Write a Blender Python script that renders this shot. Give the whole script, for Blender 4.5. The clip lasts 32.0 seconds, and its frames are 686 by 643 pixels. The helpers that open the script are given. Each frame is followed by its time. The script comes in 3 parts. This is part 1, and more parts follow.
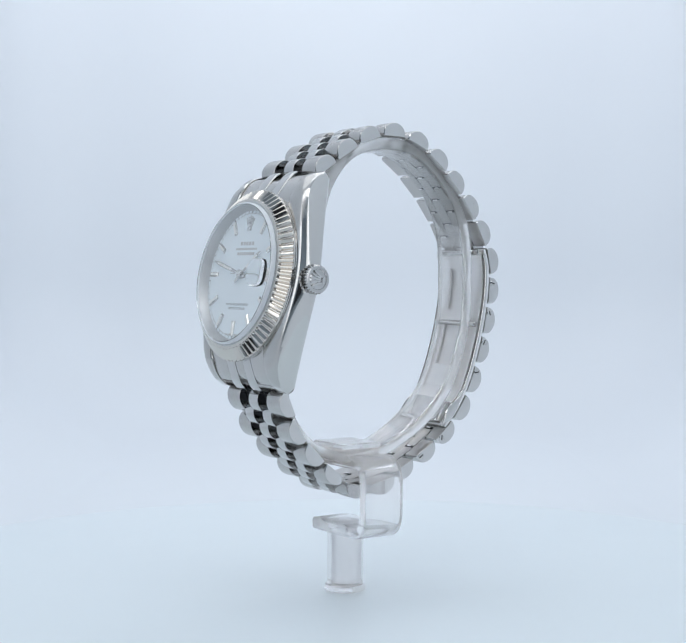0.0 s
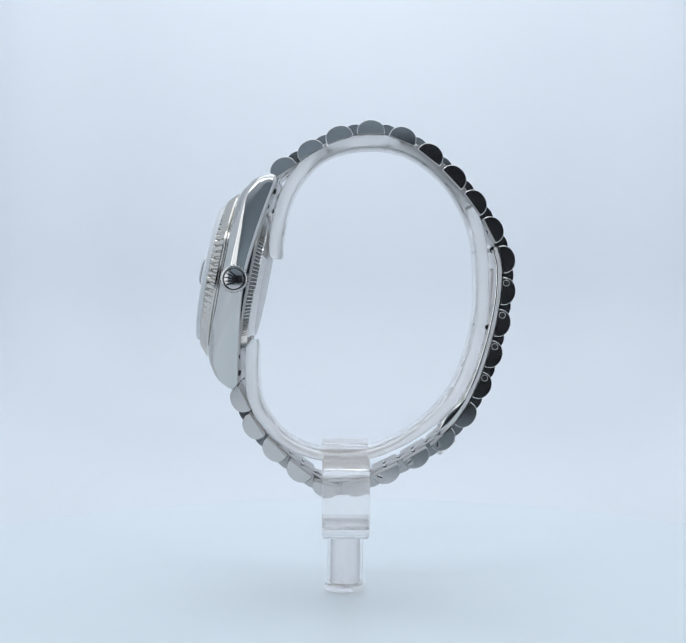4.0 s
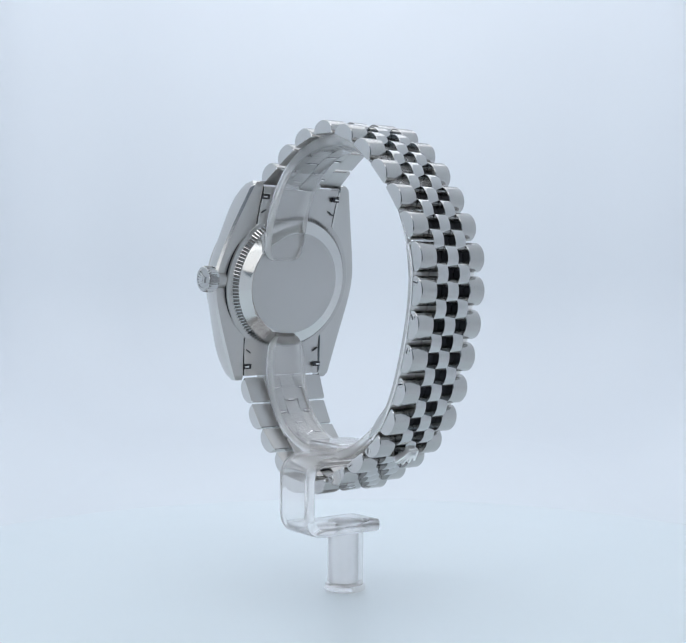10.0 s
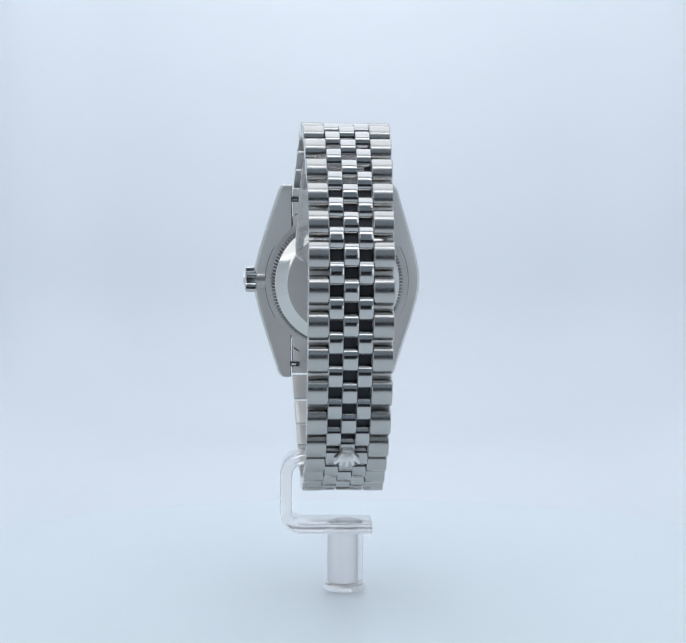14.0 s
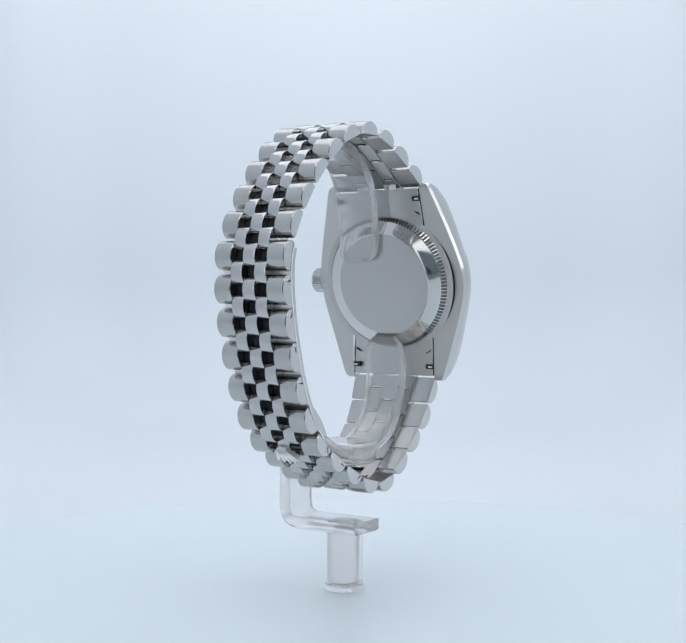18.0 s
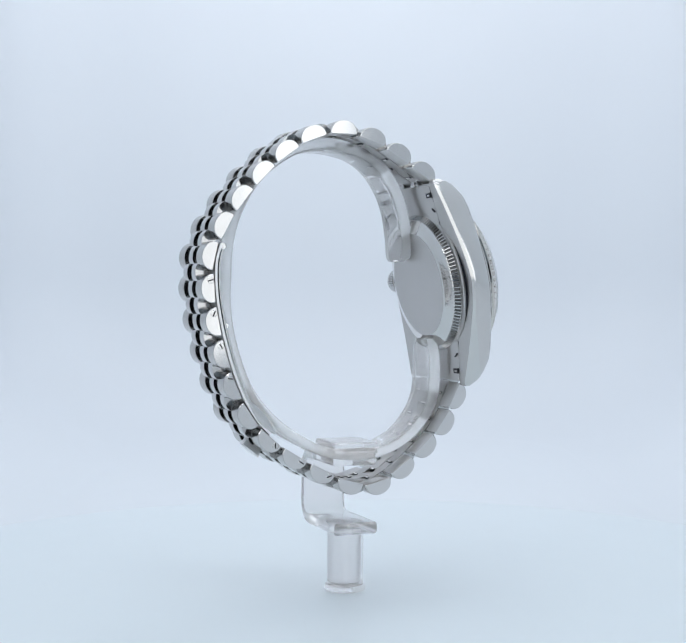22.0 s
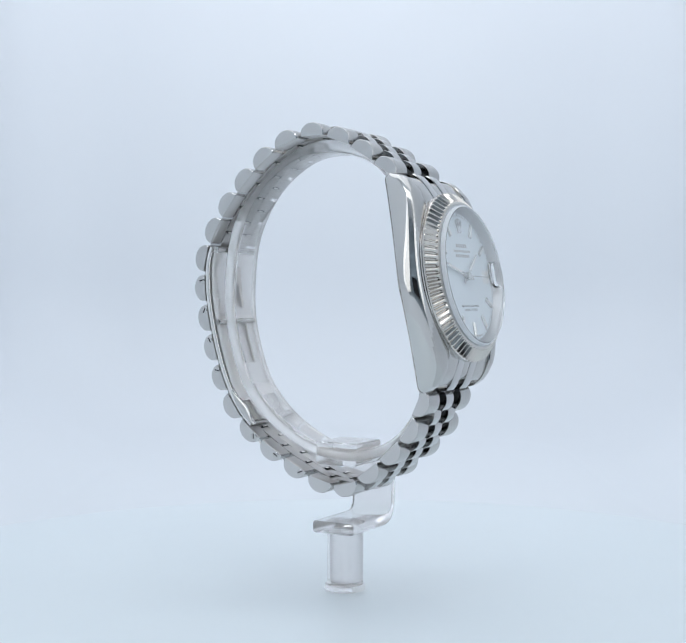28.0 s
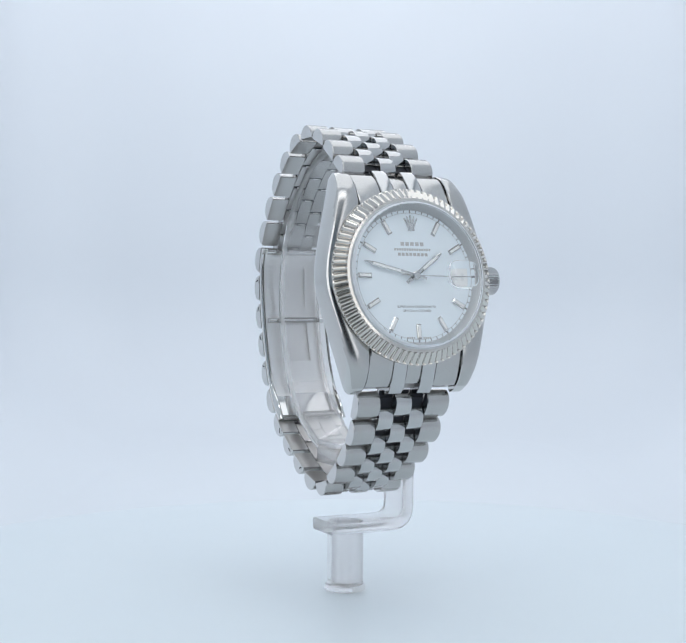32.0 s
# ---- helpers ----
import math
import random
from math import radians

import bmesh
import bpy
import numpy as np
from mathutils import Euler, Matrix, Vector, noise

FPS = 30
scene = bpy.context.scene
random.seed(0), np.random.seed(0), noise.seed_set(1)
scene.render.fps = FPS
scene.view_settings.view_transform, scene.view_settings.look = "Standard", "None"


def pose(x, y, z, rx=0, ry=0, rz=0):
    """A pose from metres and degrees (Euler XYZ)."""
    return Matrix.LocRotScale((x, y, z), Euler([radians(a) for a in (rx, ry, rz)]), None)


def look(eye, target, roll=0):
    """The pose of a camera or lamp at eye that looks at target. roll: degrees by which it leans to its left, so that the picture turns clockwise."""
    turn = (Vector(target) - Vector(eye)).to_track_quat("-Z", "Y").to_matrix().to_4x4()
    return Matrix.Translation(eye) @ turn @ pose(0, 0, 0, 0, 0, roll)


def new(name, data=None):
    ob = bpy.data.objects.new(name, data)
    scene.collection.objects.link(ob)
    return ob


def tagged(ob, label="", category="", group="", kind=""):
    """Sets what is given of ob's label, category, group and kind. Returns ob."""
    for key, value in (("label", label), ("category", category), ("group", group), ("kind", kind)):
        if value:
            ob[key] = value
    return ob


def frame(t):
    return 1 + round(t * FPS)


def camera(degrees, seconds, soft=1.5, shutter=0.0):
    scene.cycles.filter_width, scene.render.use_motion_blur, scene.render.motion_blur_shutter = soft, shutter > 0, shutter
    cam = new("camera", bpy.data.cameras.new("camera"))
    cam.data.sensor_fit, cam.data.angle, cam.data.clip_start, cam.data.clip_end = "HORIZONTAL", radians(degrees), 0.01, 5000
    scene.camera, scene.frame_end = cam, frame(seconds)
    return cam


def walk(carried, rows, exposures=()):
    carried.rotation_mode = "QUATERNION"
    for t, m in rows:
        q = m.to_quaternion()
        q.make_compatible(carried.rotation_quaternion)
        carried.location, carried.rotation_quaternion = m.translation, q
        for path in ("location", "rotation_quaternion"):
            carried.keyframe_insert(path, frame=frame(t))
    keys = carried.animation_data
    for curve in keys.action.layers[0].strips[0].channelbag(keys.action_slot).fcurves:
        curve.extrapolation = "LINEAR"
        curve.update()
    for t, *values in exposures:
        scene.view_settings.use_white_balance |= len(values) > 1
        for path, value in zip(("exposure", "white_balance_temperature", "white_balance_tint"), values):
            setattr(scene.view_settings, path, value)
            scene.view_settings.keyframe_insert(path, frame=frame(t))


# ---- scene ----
# Millimetres are used for the small things; MM turns them into metres.
MM = 0.001
AXIS_Z = 0.0595          # height of the watch's own origin above the turntable
SPIN = 8.705             # degrees a second, clockwise seen from above

cam = camera(29.06, 32.0, soft=1.5)
EYE = pose(0, -0.277, 0.0645, 88.32, 0, 0.183)
walk(cam, [(0.0, EYE), (32.0, EYE)])

# ---------------------------------------------------------------- light
world = bpy.data.worlds.new("world")
scene.world = world
world.use_nodes = True
world.node_tree.nodes["Background"].inputs[0].default_value = (0.55, 0.68, 0.85, 1)
world.node_tree.nodes["Background"].inputs[1].default_value = 0.05


def area_light(name, eye, target, sx, sy, watts, colour):
    data = bpy.data.lights.new(name, "AREA")
    data.shape, data.size, data.size_y = "RECTANGLE", sx, sy
    data.energy, data.color = watts, colour
    ob = new(name, data)
    ob.matrix_world = look(eye, target)
    return ob


LED = (0.965, 0.985, 1.0)
area_light("ceiling_led_bar", (0, 0.07, 0.318), (0, 0.0701, 0), 0.29, 0.30, 0.275, LED)
area_light("front_led_bar", (0, -0.17, 0.312), (0, -0.06, 0.05), 0.28, 0.05, 0.118, LED)
# unseen fill strip, added only to brighten the backdrop from above
area_light("wall_led_bar", (0, 0.23, 0.316), (0, 0.36, 0.10), 0.28, 0.06, 0.164, (1.0, 0.978, 0.995))
area_light("front_led_panel", (-0.137, -0.225, 0.15), (0.0, -0.175, 0.14), 0.10, 0.29, 0.113, LED)
area_light("front_led_panel", (0.137, -0.225, 0.15), (0.0, -0.175, 0.14), 0.10, 0.29, 0.113, LED)


# ---------------------------------------------------------------- materials
def material(name, colour, rough=0.5, metal=0.0, grain=0.0, scale=200.0, stretch=(1, 1, 1), bump=0.0, tone=0.06, stain=40.0):
    """Principled surface with tone varied at two scales, roughness grain and fine relief."""
    m = bpy.data.materials.new(name)
    m.use_nodes = True
    nt = m.node_tree
    b = nt.nodes["Principled BSDF"]
    b.inputs["Metallic"].default_value = metal
    tc = nt.nodes.new("ShaderNodeTexCoord")
    mp = nt.nodes.new("ShaderNodeMapping")
    mp.inputs["Scale"].default_value = stretch
    nt.links.new(tc.outputs["Object"], mp.inputs[0])
    fine = nt.nodes.new("ShaderNodeTexNoise")
    fine.inputs["Scale"].default_value = scale
    fine.inputs["Detail"].default_value = 4
    nt.links.new(mp.outputs[0], fine.inputs["Vector"])
    broad = nt.nodes.new("ShaderNodeTexNoise")
    broad.inputs["Scale"].default_value = stain
    broad.inputs["Detail"].default_value = 3
    nt.links.new(tc.outputs["Object"], broad.inputs["Vector"])
    mix = nt.nodes.new("ShaderNodeMix")
    mix.data_type = "RGBA"
    lo = [c * (1 - tone) for c in colour]
    hi = [min(1, c * (1 + tone)) for c in colour]
    mix.inputs[6].default_value = (*lo, 1)
    mix.inputs[7].default_value = (*hi, 1)
    nt.links.new(broad.outputs[0], mix.inputs[0])
    nt.links.new(mix.outputs[2], b.inputs["Base Color"])
    rr = nt.nodes.new("ShaderNodeMapRange")
    rr.inputs["To Min"].default_value = max(0.0, rough - grain)
    rr.inputs["To Max"].default_value = min(1.0, rough + grain)
    nt.links.new(fine.outputs[0], rr.inputs["Value"])
    nt.links.new(rr.outputs[0], b.inputs["Roughness"])
    if bump:
        bp = nt.nodes.new("ShaderNodeBump")
        bp.inputs["Strength"].default_value = bump
        bp.inputs["Distance"].default_value = 0.00005
        nt.links.new(fine.outputs[0], bp.inputs["Height"])
        nt.links.new(bp.outputs[0], b.inputs["Normal"])
    return m


def clear(name, ior, rough=0.0, tint=(1, 1, 1), through_=1.0):
    m = bpy.data.materials.new(name)
    m.use_nodes = True
    b = m.node_tree.nodes["Principled BSDF"]
    b.inputs["Base Color"].default_value = (*tint, 1)
    b.inputs["Roughness"].default_value = rough
    b.inputs["IOR"].default_value = ior
    b.inputs["Transmission Weight"].default_value = through_
    return m


BRUSHED = material("brushed_steel", (0.49, 0.48, 0.468), 0.22, 1.0, 0.05, 900, (6, 0.25, 6), 0.03, 0.07, 90)
POLISHED = material("polished_steel", (0.62, 0.61, 0.595), 0.08, 1.0, 0.03, 700, (1, 1, 1), 0.03, 0.03, 120)
LINK = material("softly_polished_link_steel", (0.53, 0.525, 0.52), 0.10, 1.0, 0.04, 900, (1, 1, 1), 0.03, 0.04, 150)
SATIN = material("satin_steel", (0.48, 0.47, 0.46), 0.31, 1.0, 0.04, 1500, (1, 1, 1), 0.0, 0.06, 80)
UNDERSIDE = material("satin_case_underside", (0.54, 0.53, 0.518), 0.45, 1.0, 0.07, 1500, (1, 1, 1), 0.03, 0.05, 80)
CLASP = material("bright_satin_steel", (0.90, 0.885, 0.87), 0.4, 1.0, 0.06, 1200, (1, 4, 1), 0.06, 0.05, 90)
FACE = material("polished_link_end", (0.65, 0.64, 0.63), 0.09, 1.0, 0.03, 900, (1, 1, 1), 0.02, 0.03, 120)
# darker steel: the shade of deep grooves put into the colour
GROOVE_SHADE = material("groove_shade_steel", (0.20, 0.198, 0.195), 0.5, 1.0, 0.08, 900)
# near-black steel: the shade between parts is put into its colour
RECESS_SHADE = material("recess_shade_steel", (0.038, 0.040, 0.046), 0.5, 1.0, 0.08, 900)
WHITE_GOLD = material("white_gold", (0.62, 0.59, 0.55), 0.13, 1.0, 0.03, 700, (1, 1, 1), 0.02, 0.03, 120)
REHAUT = material("satin_inner_ring", (0.58, 0.59, 0.60), 0.5, 1.0, 0.05, 1200, (1, 1, 1), 0.05, 0.03, 100)
DIAL = material("pale_blue_dial", (0.80, 0.885, 0.95), 0.34, 0.0, 0.05, 1800, (1, 1, 1), 0.05, 0.02, 60)
INK = material("grey_dial_print", (0.16, 0.17, 0.185), 0.5, 0.0, 0.05, 900)
PRINT = material("light_grey_dial_print", (0.46, 0.47, 0.48), 0.5, 0.0, 0.05, 900)
DATE_WHITE = material("white_date_disc", (0.85, 0.87, 0.88), 0.5, 0.0, 0.05, 900)
DATE_GREY = material("faint_grey_print", (0.74, 0.76, 0.78), 0.5, 0.0, 0.05, 900)
# near-black for slabs that paint the shade inside slots and gaps
CUT_SHADE = material("cut_shade", (0.03, 0.03, 0.035), 0.6, 0.0, 0.1, 900)
CRYSTAL = clear("sapphire_crystal", 1.5)
LENS = clear("sapphire_magnifier", 1.55)
EDGE = clear("frosted_crystal_edge", 1.15, 0.35, (0.86, 0.89, 0.92), 0.35)
ACRYLIC = clear("clear_acrylic", 1.36, 0.04, (1.0, 0.995, 1.0), 0.84)
EDGE_FROST = clear("frosted_acrylic_edge", 1.3, 0.16, (1.0, 1.0, 1.0), 0.73)
FROST = clear("frosted_acrylic", 1.08, 0.3, (1.0, 0.99, 1.0), 0.88)
nt = FROST.node_tree
speck = nt.nodes.new("ShaderNodeTexNoise")
speck.inputs["Scale"].default_value = 1800
relief = nt.nodes.new("ShaderNodeBump")
relief.inputs["Strength"].default_value = 0.35
relief.inputs["Distance"].default_value = 0.0003
nt.links.new(speck.outputs[0], relief.inputs["Height"])
nt.links.new(relief.outputs[0], nt.nodes["Principled BSDF"].inputs["Normal"])
BOX_WHITE = material("matt_white_lightbox_wall", (0.795, 0.835, 0.88), 0.75, 0.0, 0.08, 60, (1, 1, 1), 0.0, 0.015, 6)
TABLE_WHITE = material("white_acrylic_turntable_top", (0.80, 0.872, 0.912), 0.32, 0.0, 0.05, 90, (1, 1, 1), 0.0, 0.015, 8)
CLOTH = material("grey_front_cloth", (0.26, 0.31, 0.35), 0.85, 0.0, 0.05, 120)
ROOM_DARK = material("unlit_room_black", (0.03, 0.03, 0.035), 0.9, 0.0, 0.05, 20)


# ---------------------------------------------------------------- mesh helpers
def finish(bm, name, mat, at=None, unit=MM, sharp=32, smooth=True):
    """A mesh from a bmesh, first moved by at and brought from millimetres to metres."""
    bmesh.ops.recalc_face_normals(bm, faces=bm.faces)
    if at is not None:
        bmesh.ops.transform(bm, matrix=at, verts=bm.verts)
    bmesh.ops.scale(bm, vec=(unit, unit, unit), verts=bm.verts)
    me = bpy.data.meshes.new(name)
    for f in bm.faces:
        f.smooth = smooth
    bm.to_mesh(me)
    bm.free()
    if smooth:
        me.set_sharp_from_angle(angle=radians(sharp))
        for f in me.polygons:
            if f.loop_total > 4:
                f.use_smooth = False
    me.materials.append(mat)
    return me


def part(name, bm, mat, parent, label="", at=None, sharp=32):
    ob = new(name, finish(bm, name, mat, at, sharp=sharp))
    ob.parent = parent
    return tagged(ob, label)


def add_loft(bm, rings, caps=True, closed=False):
    """Skin between rings of equal length; each ring is a closed loop of points."""
    vs = [[bm.verts.new(p) for p in ring] for ring in rings]
    n = len(vs[0])
    pairs = list(zip(vs, vs[1:])) + ([(vs[-1], vs[0])] if closed else [])
    for a, b in pairs:
        for i in range(n):
            bm.faces.new((a[i], a[(i + 1) % n], b[(i + 1) % n], b[i]))
    if caps and not closed:
        bm.faces.new(vs[0][::-1])
        bm.faces.new(vs[-1])
    return bm


def lofted(rings, caps=True, closed=False):
    return add_loft(bmesh.new(), rings, caps, closed)


def lathe(profile, n=96, caps=True):
    """Turned about z from (r, z) pairs."""
    rings = []
    for r, z in profile:
        rings.append([(r * math.cos(2 * math.pi * k / n), r * math.sin(2 * math.pi * k / n), z) for k in range(n)])
    return lofted(rings, caps)


def ring_band(profile, n=96):
    """A closed profile of (r, z) turned about z: a solid ring."""
    rings = []
    for k in range(n):
        c, s = math.cos(2 * math.pi * k / n), math.sin(2 * math.pi * k / n)
        rings.append([(r * c, r * s, z) for r, z in profile])
    return lofted(rings, False, True)


def add_slab(bm, cx, cy, z0, z1, sx, sy, turn=0.0, edge=0.0):
    """A box with a small chamfer round its top."""
    c, s = math.cos(turn), math.sin(turn)

    def ring(ix, z):
        pts = [(-sx / 2 + ix, -sy / 2 + ix), (sx / 2 - ix, -sy / 2 + ix), (sx / 2 - ix, sy / 2 - ix), (-sx / 2 + ix, sy / 2 - ix)]
        return [(cx + x * c - y * s, cy + x * s + y * c, z) for x, y in pts]
    rings = [ring(0, z0), ring(0, z1 - edge), ring(edge, z1)] if edge else [ring(0, z0), ring(0, z1)]
    return add_loft(bm, rings)


def slab(*args, **kw):
    return add_slab(bmesh.new(), *args, **kw)


# ---------------------------------------------------------------- the lightbox
def structure(name, bm, mat, unit=1.0, label=""):
    ob = new(name, finish(bm, name, mat, unit=unit, sharp=40))
    return tagged(ob, label, kind="structure")


HALF, BACK, FRONT, TOP, LOW = 0.157, 0.36, -0.30, 0.33, -0.0014
bm = bmesh.new()
# the sweep: floor, back wall and side walls in one sheet with rounded corners
plan = []
R = 0.05
for k in range(13):
    a = math.pi * k / 24
    plan.append((HALF - R + R * math.cos(a), BACK - R + R * math.sin(a)))
plan = [(HALF, -0.22)] + plan
plan = plan + [(-x, y) for x, y in reversed(plan)]
cove = 0.07


def inset(p, d):
    x, y = p
    k = max(abs(x) - d, 0) / max(abs(x), 1e-6)
    return (x * k, y - d if y > 0 else y)


def sheet(off):
    levels = []
    for k in range(9):
        a = math.pi / 2 * k / 8
        d = cove * (1 - math.sin(a)) + off * -1
        levels.append([(*inset(p, d), LOW + cove * (1 - math.cos(a)) - (off if k == 0 else 0)) for p in plan])
    levels.append([(*inset(p, -off), TOP) for p in plan])
    return levels


def open_skin(bm, levels):
    vs = [[bm.verts.new(p) for p in lv] for lv in levels]
    for a, b in zip(vs, vs[1:]):
        for i in range(len(a) - 1):
            bm.faces.new((a[i], a[i + 1], b[i + 1], b[i]))
    return vs


vs = open_skin(bm, sheet(0.0))
bm.faces.new(vs[0])
structure("backdrop_sweep", bm, BOX_WHITE, label="seamless white lightbox lining with rounded corners")
# unseen grey side panels, added to give the steel darker reflections
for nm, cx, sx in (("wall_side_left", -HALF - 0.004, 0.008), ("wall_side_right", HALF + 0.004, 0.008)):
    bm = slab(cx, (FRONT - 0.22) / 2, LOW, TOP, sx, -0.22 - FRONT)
    structure(nm, bm, CLOTH, label="unseen grey side panel, added to darken the steel's reflections")
bm = slab(0, (FRONT - 0.22) / 2, LOW - 0.006, LOW, 2 * HALF, -0.22 - FRONT)
structure("floor_front", bm, CLOTH, label="grey cloth floor before the turntable")
bm = bmesh.new()
add_slab(bm, 0, (BACK + FRONT) / 2, TOP, TOP + 0.01, 2 * HALF + 0.04, BACK - FRONT + 0.04)
structure("ceiling", bm, BOX_WHITE, label="matt white lightbox ceiling")
# front wall with its opening
for nm, cx, cz, sx, sz in (("wall_front_left", -0.135, 0.16, 0.10, 0.36), ("wall_front_right", 0.135, 0.16, 0.10, 0.36),
                           ("wall_front_top", 0, 0.228, 0.17, 0.224), ("wall_front_bottom", 0, -0.01, 0.17, 0.03)):
    bm = slab(cx, FRONT - 0.006, cz - sz / 2, cz + sz / 2, sx, 0.008)
    structure(nm, bm, CLOTH, label="grey cloth lightbox front beside the opening")
# unseen panel: the unlit room's darkness is put into its colour
bm = bmesh.new()
add_slab(bm, 0, -0.34, -0.02, 0.34, 0.36, 0.012)
structure("wall_room", bm, ROOM_DARK, label="unseen near-black panel in place of the unlit room")

# ---------------------------------------------------------------- things that turn
watch = tagged(new("wristwatch"), "stainless steel wristwatch with fluted bezel and pale blue dial", "wristwatch")
stand = tagged(new("watch_stand"), "clear acrylic display stand with a C-shaped holder", "watch stand")
table = tagged(new("turntable"), "round white turntable disc with a smooth glossy top", "turntable")
part("top_plate", lathe([(119.2, -0.95), (119.6, -0.75), (119.0, -0.5), (117.5, -0.24), (114.0, -0.07), (108.0, 0)], 160), TABLE_WHITE, table)
part("rim", ring_band([(117.5, -1.4), (119.9, -1.4), (120.0, -1.1), (119.9, -0.95), (117.5, -0.95)], 160), TABLE_WHITE, table)

# ---------------------------------------------------------------- watch case
TILT, MID = 10.6, 1.0
ct, st = math.cos(radians(TILT)), math.sin(radians(TILT))
CASE = Matrix(((0, -st, ct, 25.15), (1, 0, 0, MID + 0.3), (0, ct, st, 6.2), (0, 0, 0, 1)))


def ease(a, b, x):
    k = min(1, max(0, (x - a) / (b - a)))
    return k * k * (3 - 2 * k)


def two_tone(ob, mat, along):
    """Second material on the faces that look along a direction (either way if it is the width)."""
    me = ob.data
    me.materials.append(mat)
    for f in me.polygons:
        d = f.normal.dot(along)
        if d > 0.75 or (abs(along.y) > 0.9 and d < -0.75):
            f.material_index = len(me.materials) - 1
    return ob


def case_side(sign):
    """One flank of the case with its two lugs: satin top, rounded shoulder, tall polished side, flat underside."""
    rings = []
    tips = [20.9, 21.25, 21.5, 21.68, 21.8]
    spread = [-20.4 + 40.8 * i / 46 for i in range(47)]
    for y in [-t for t in reversed(tips)] + spread + tips:
        a = abs(y)
        o = 20.3 - math.sqrt((0.337 * a) ** 2 + 2.56)
        top = np.interp(a, (0, 12, 15, 17.4, 19.6, 20.8, 21.8), (-0.1, -0.1, -0.25, -0.8, -2.2, -3.4, -4.9))
        low = -5.0 - 2.4 * (a / 21.8) ** 1.6
        wide = np.interp(a, (0, 10, 15, 19, 21.8), (2.2, 2.4, 2.8, 2.6, 1.6))
        deep = np.interp(a, (0, 10, 16, 20, 21.8), (2.5, 2.3, 1.7, 1.2, 0.7))
        k = max(0.0, (a - 20.4) / 1.4)
        nip = 1 - 0.62 * (1 - math.sqrt(max(0.0, 1 - k * k)))
        mid_z = (top + low) / 2
        half = (top - low) / 2 * nip
        top, low = mid_z + half, mid_z - half
        deep *= nip
        o -= 0.5 * k * k
        inner = 10.15
        ring = [(inner, top - 0.3), (inner + 0.12, top - 0.08), (inner + 0.3, top), (o - wide, top - 0.06)]
        for b in range(1, 10):
            u = math.radians(80) * b / 9
            ring.append((o - 0.12 - (wide - 0.12) * (1 - math.sin(u) / math.sin(math.radians(80))), top - 0.06 - (deep - 0.06) * (1 - math.cos(u)) / (1 - math.cos(math.radians(80)))))
        fall = top - deep
        for b in range(1, 7):
            f = b / 7
            ring.append((o - 0.12 + 0.06 * f + 0.12 * math.sin(math.pi * f), fall + (low + 0.5 - fall) * f))
        ring += [(o - 0.06, low + 0.5), (o - 0.55, low), (o - 1.4, low - 0.02), (inner + 0.2, low), (inner, low + 0.2)]
        rings.append([(sign * x, y, z) for x, z in ring])
    return rings


bm = bmesh.new()
add_loft(bm, case_side(1))
add_loft(bm, case_side(-1))
case = part("case", bm, POLISHED, watch, "polished steel case with curved lugs", CASE, 30)
case.data.materials.append(BRUSHED)
for f in case.data.polygons:
    if f.normal.dot(CASE.to_3x3() @ Vector((0, 0, 1))) > 0.55 and abs((CASE.inverted() @ (f.center / MM)).x) < 15.5:
        f.material_index = 1
two_tone(case, UNDERSIDE, CASE.to_3x3() @ Vector((0, 0, -1)))
for x in (-9.3, 9.3):
    for y in (-18.6, 18.6):
        # solid dark slab, its colour stands for the shade in the hole
        part("spring_bar_slot", slab(x, y, -7.3, -6.2, 1.7, 1.0), CUT_SHADE, case, "", CASE)
        part("spring_bar", slab(x + math.copysign(0.25, x), y, -7.36, -6.5, 1.0, 0.34), FACE, case, "bright tip of the spring bar", CASE)
# middle of the case between the lugs
part("case_middle", lathe([(13.9, -5.6), (15.2, -5.2), (15.3, -0.6), (15.0, 0.1)], 96), SATIN, watch, "", CASE)
# case back: flange, knurled ring, polished slope, flat disc
part("back_flange", ring_band([(13.9, -5.2), (16.0, -5.0), (16.0, -5.8), (15.8, -5.98), (13.9, -5.98)], 96), SATIN, watch, "satin steel flange of the case back", CASE)
# near-black ring painted in for the shade of the narrow joint
part("back_joint", ring_band([(15.5, -5.0), (16.1, -5.0), (16.1, -5.5), (15.5, -5.5)], 96), RECESS_SHADE, watch, "", CASE)
n = 120 * 4
rings = []
for r, z, amp in ((14.95, -5.85, 0.0), (14.98, -6.02, 0.6), (14.1, -7.12, 0.6), (13.7, -7.24, 0.0)):
    rings.append([((r - amp * (k % 4 > 1)) * math.cos(2 * math.pi * k / n), (r - amp * (k % 4 > 1)) * math.sin(2 * math.pi * k / n), z) for k in range(n)])
knurl = part("back_knurl", lofted(rings), LINK, watch, "finely knurled steel ring of the case back", CASE, 20)
# ring added under the teeth, its dark colour stands for groove shade
part("knurl_groove", ring_band([(13.6, -6.0), (14.62, -6.0), (13.8, -7.06), (13.6, -7.06)], 96), GROOVE_SHADE, knurl, "dark ring that paints the shade in the knurling", CASE)
part("case_back", lathe([(13.9, -7.0), (13.85, -7.24), (11.7, -7.98), (11.35, -8.15), (11.1, -8.2)], 96), POLISHED, watch, "polished slope of the case back", CASE)
part("back_plate", lathe([(11.15, -8.1), (11.12, -8.22), (11.0, -8.26)], 96), SATIN, watch, "satin steel flat back plate", CASE)

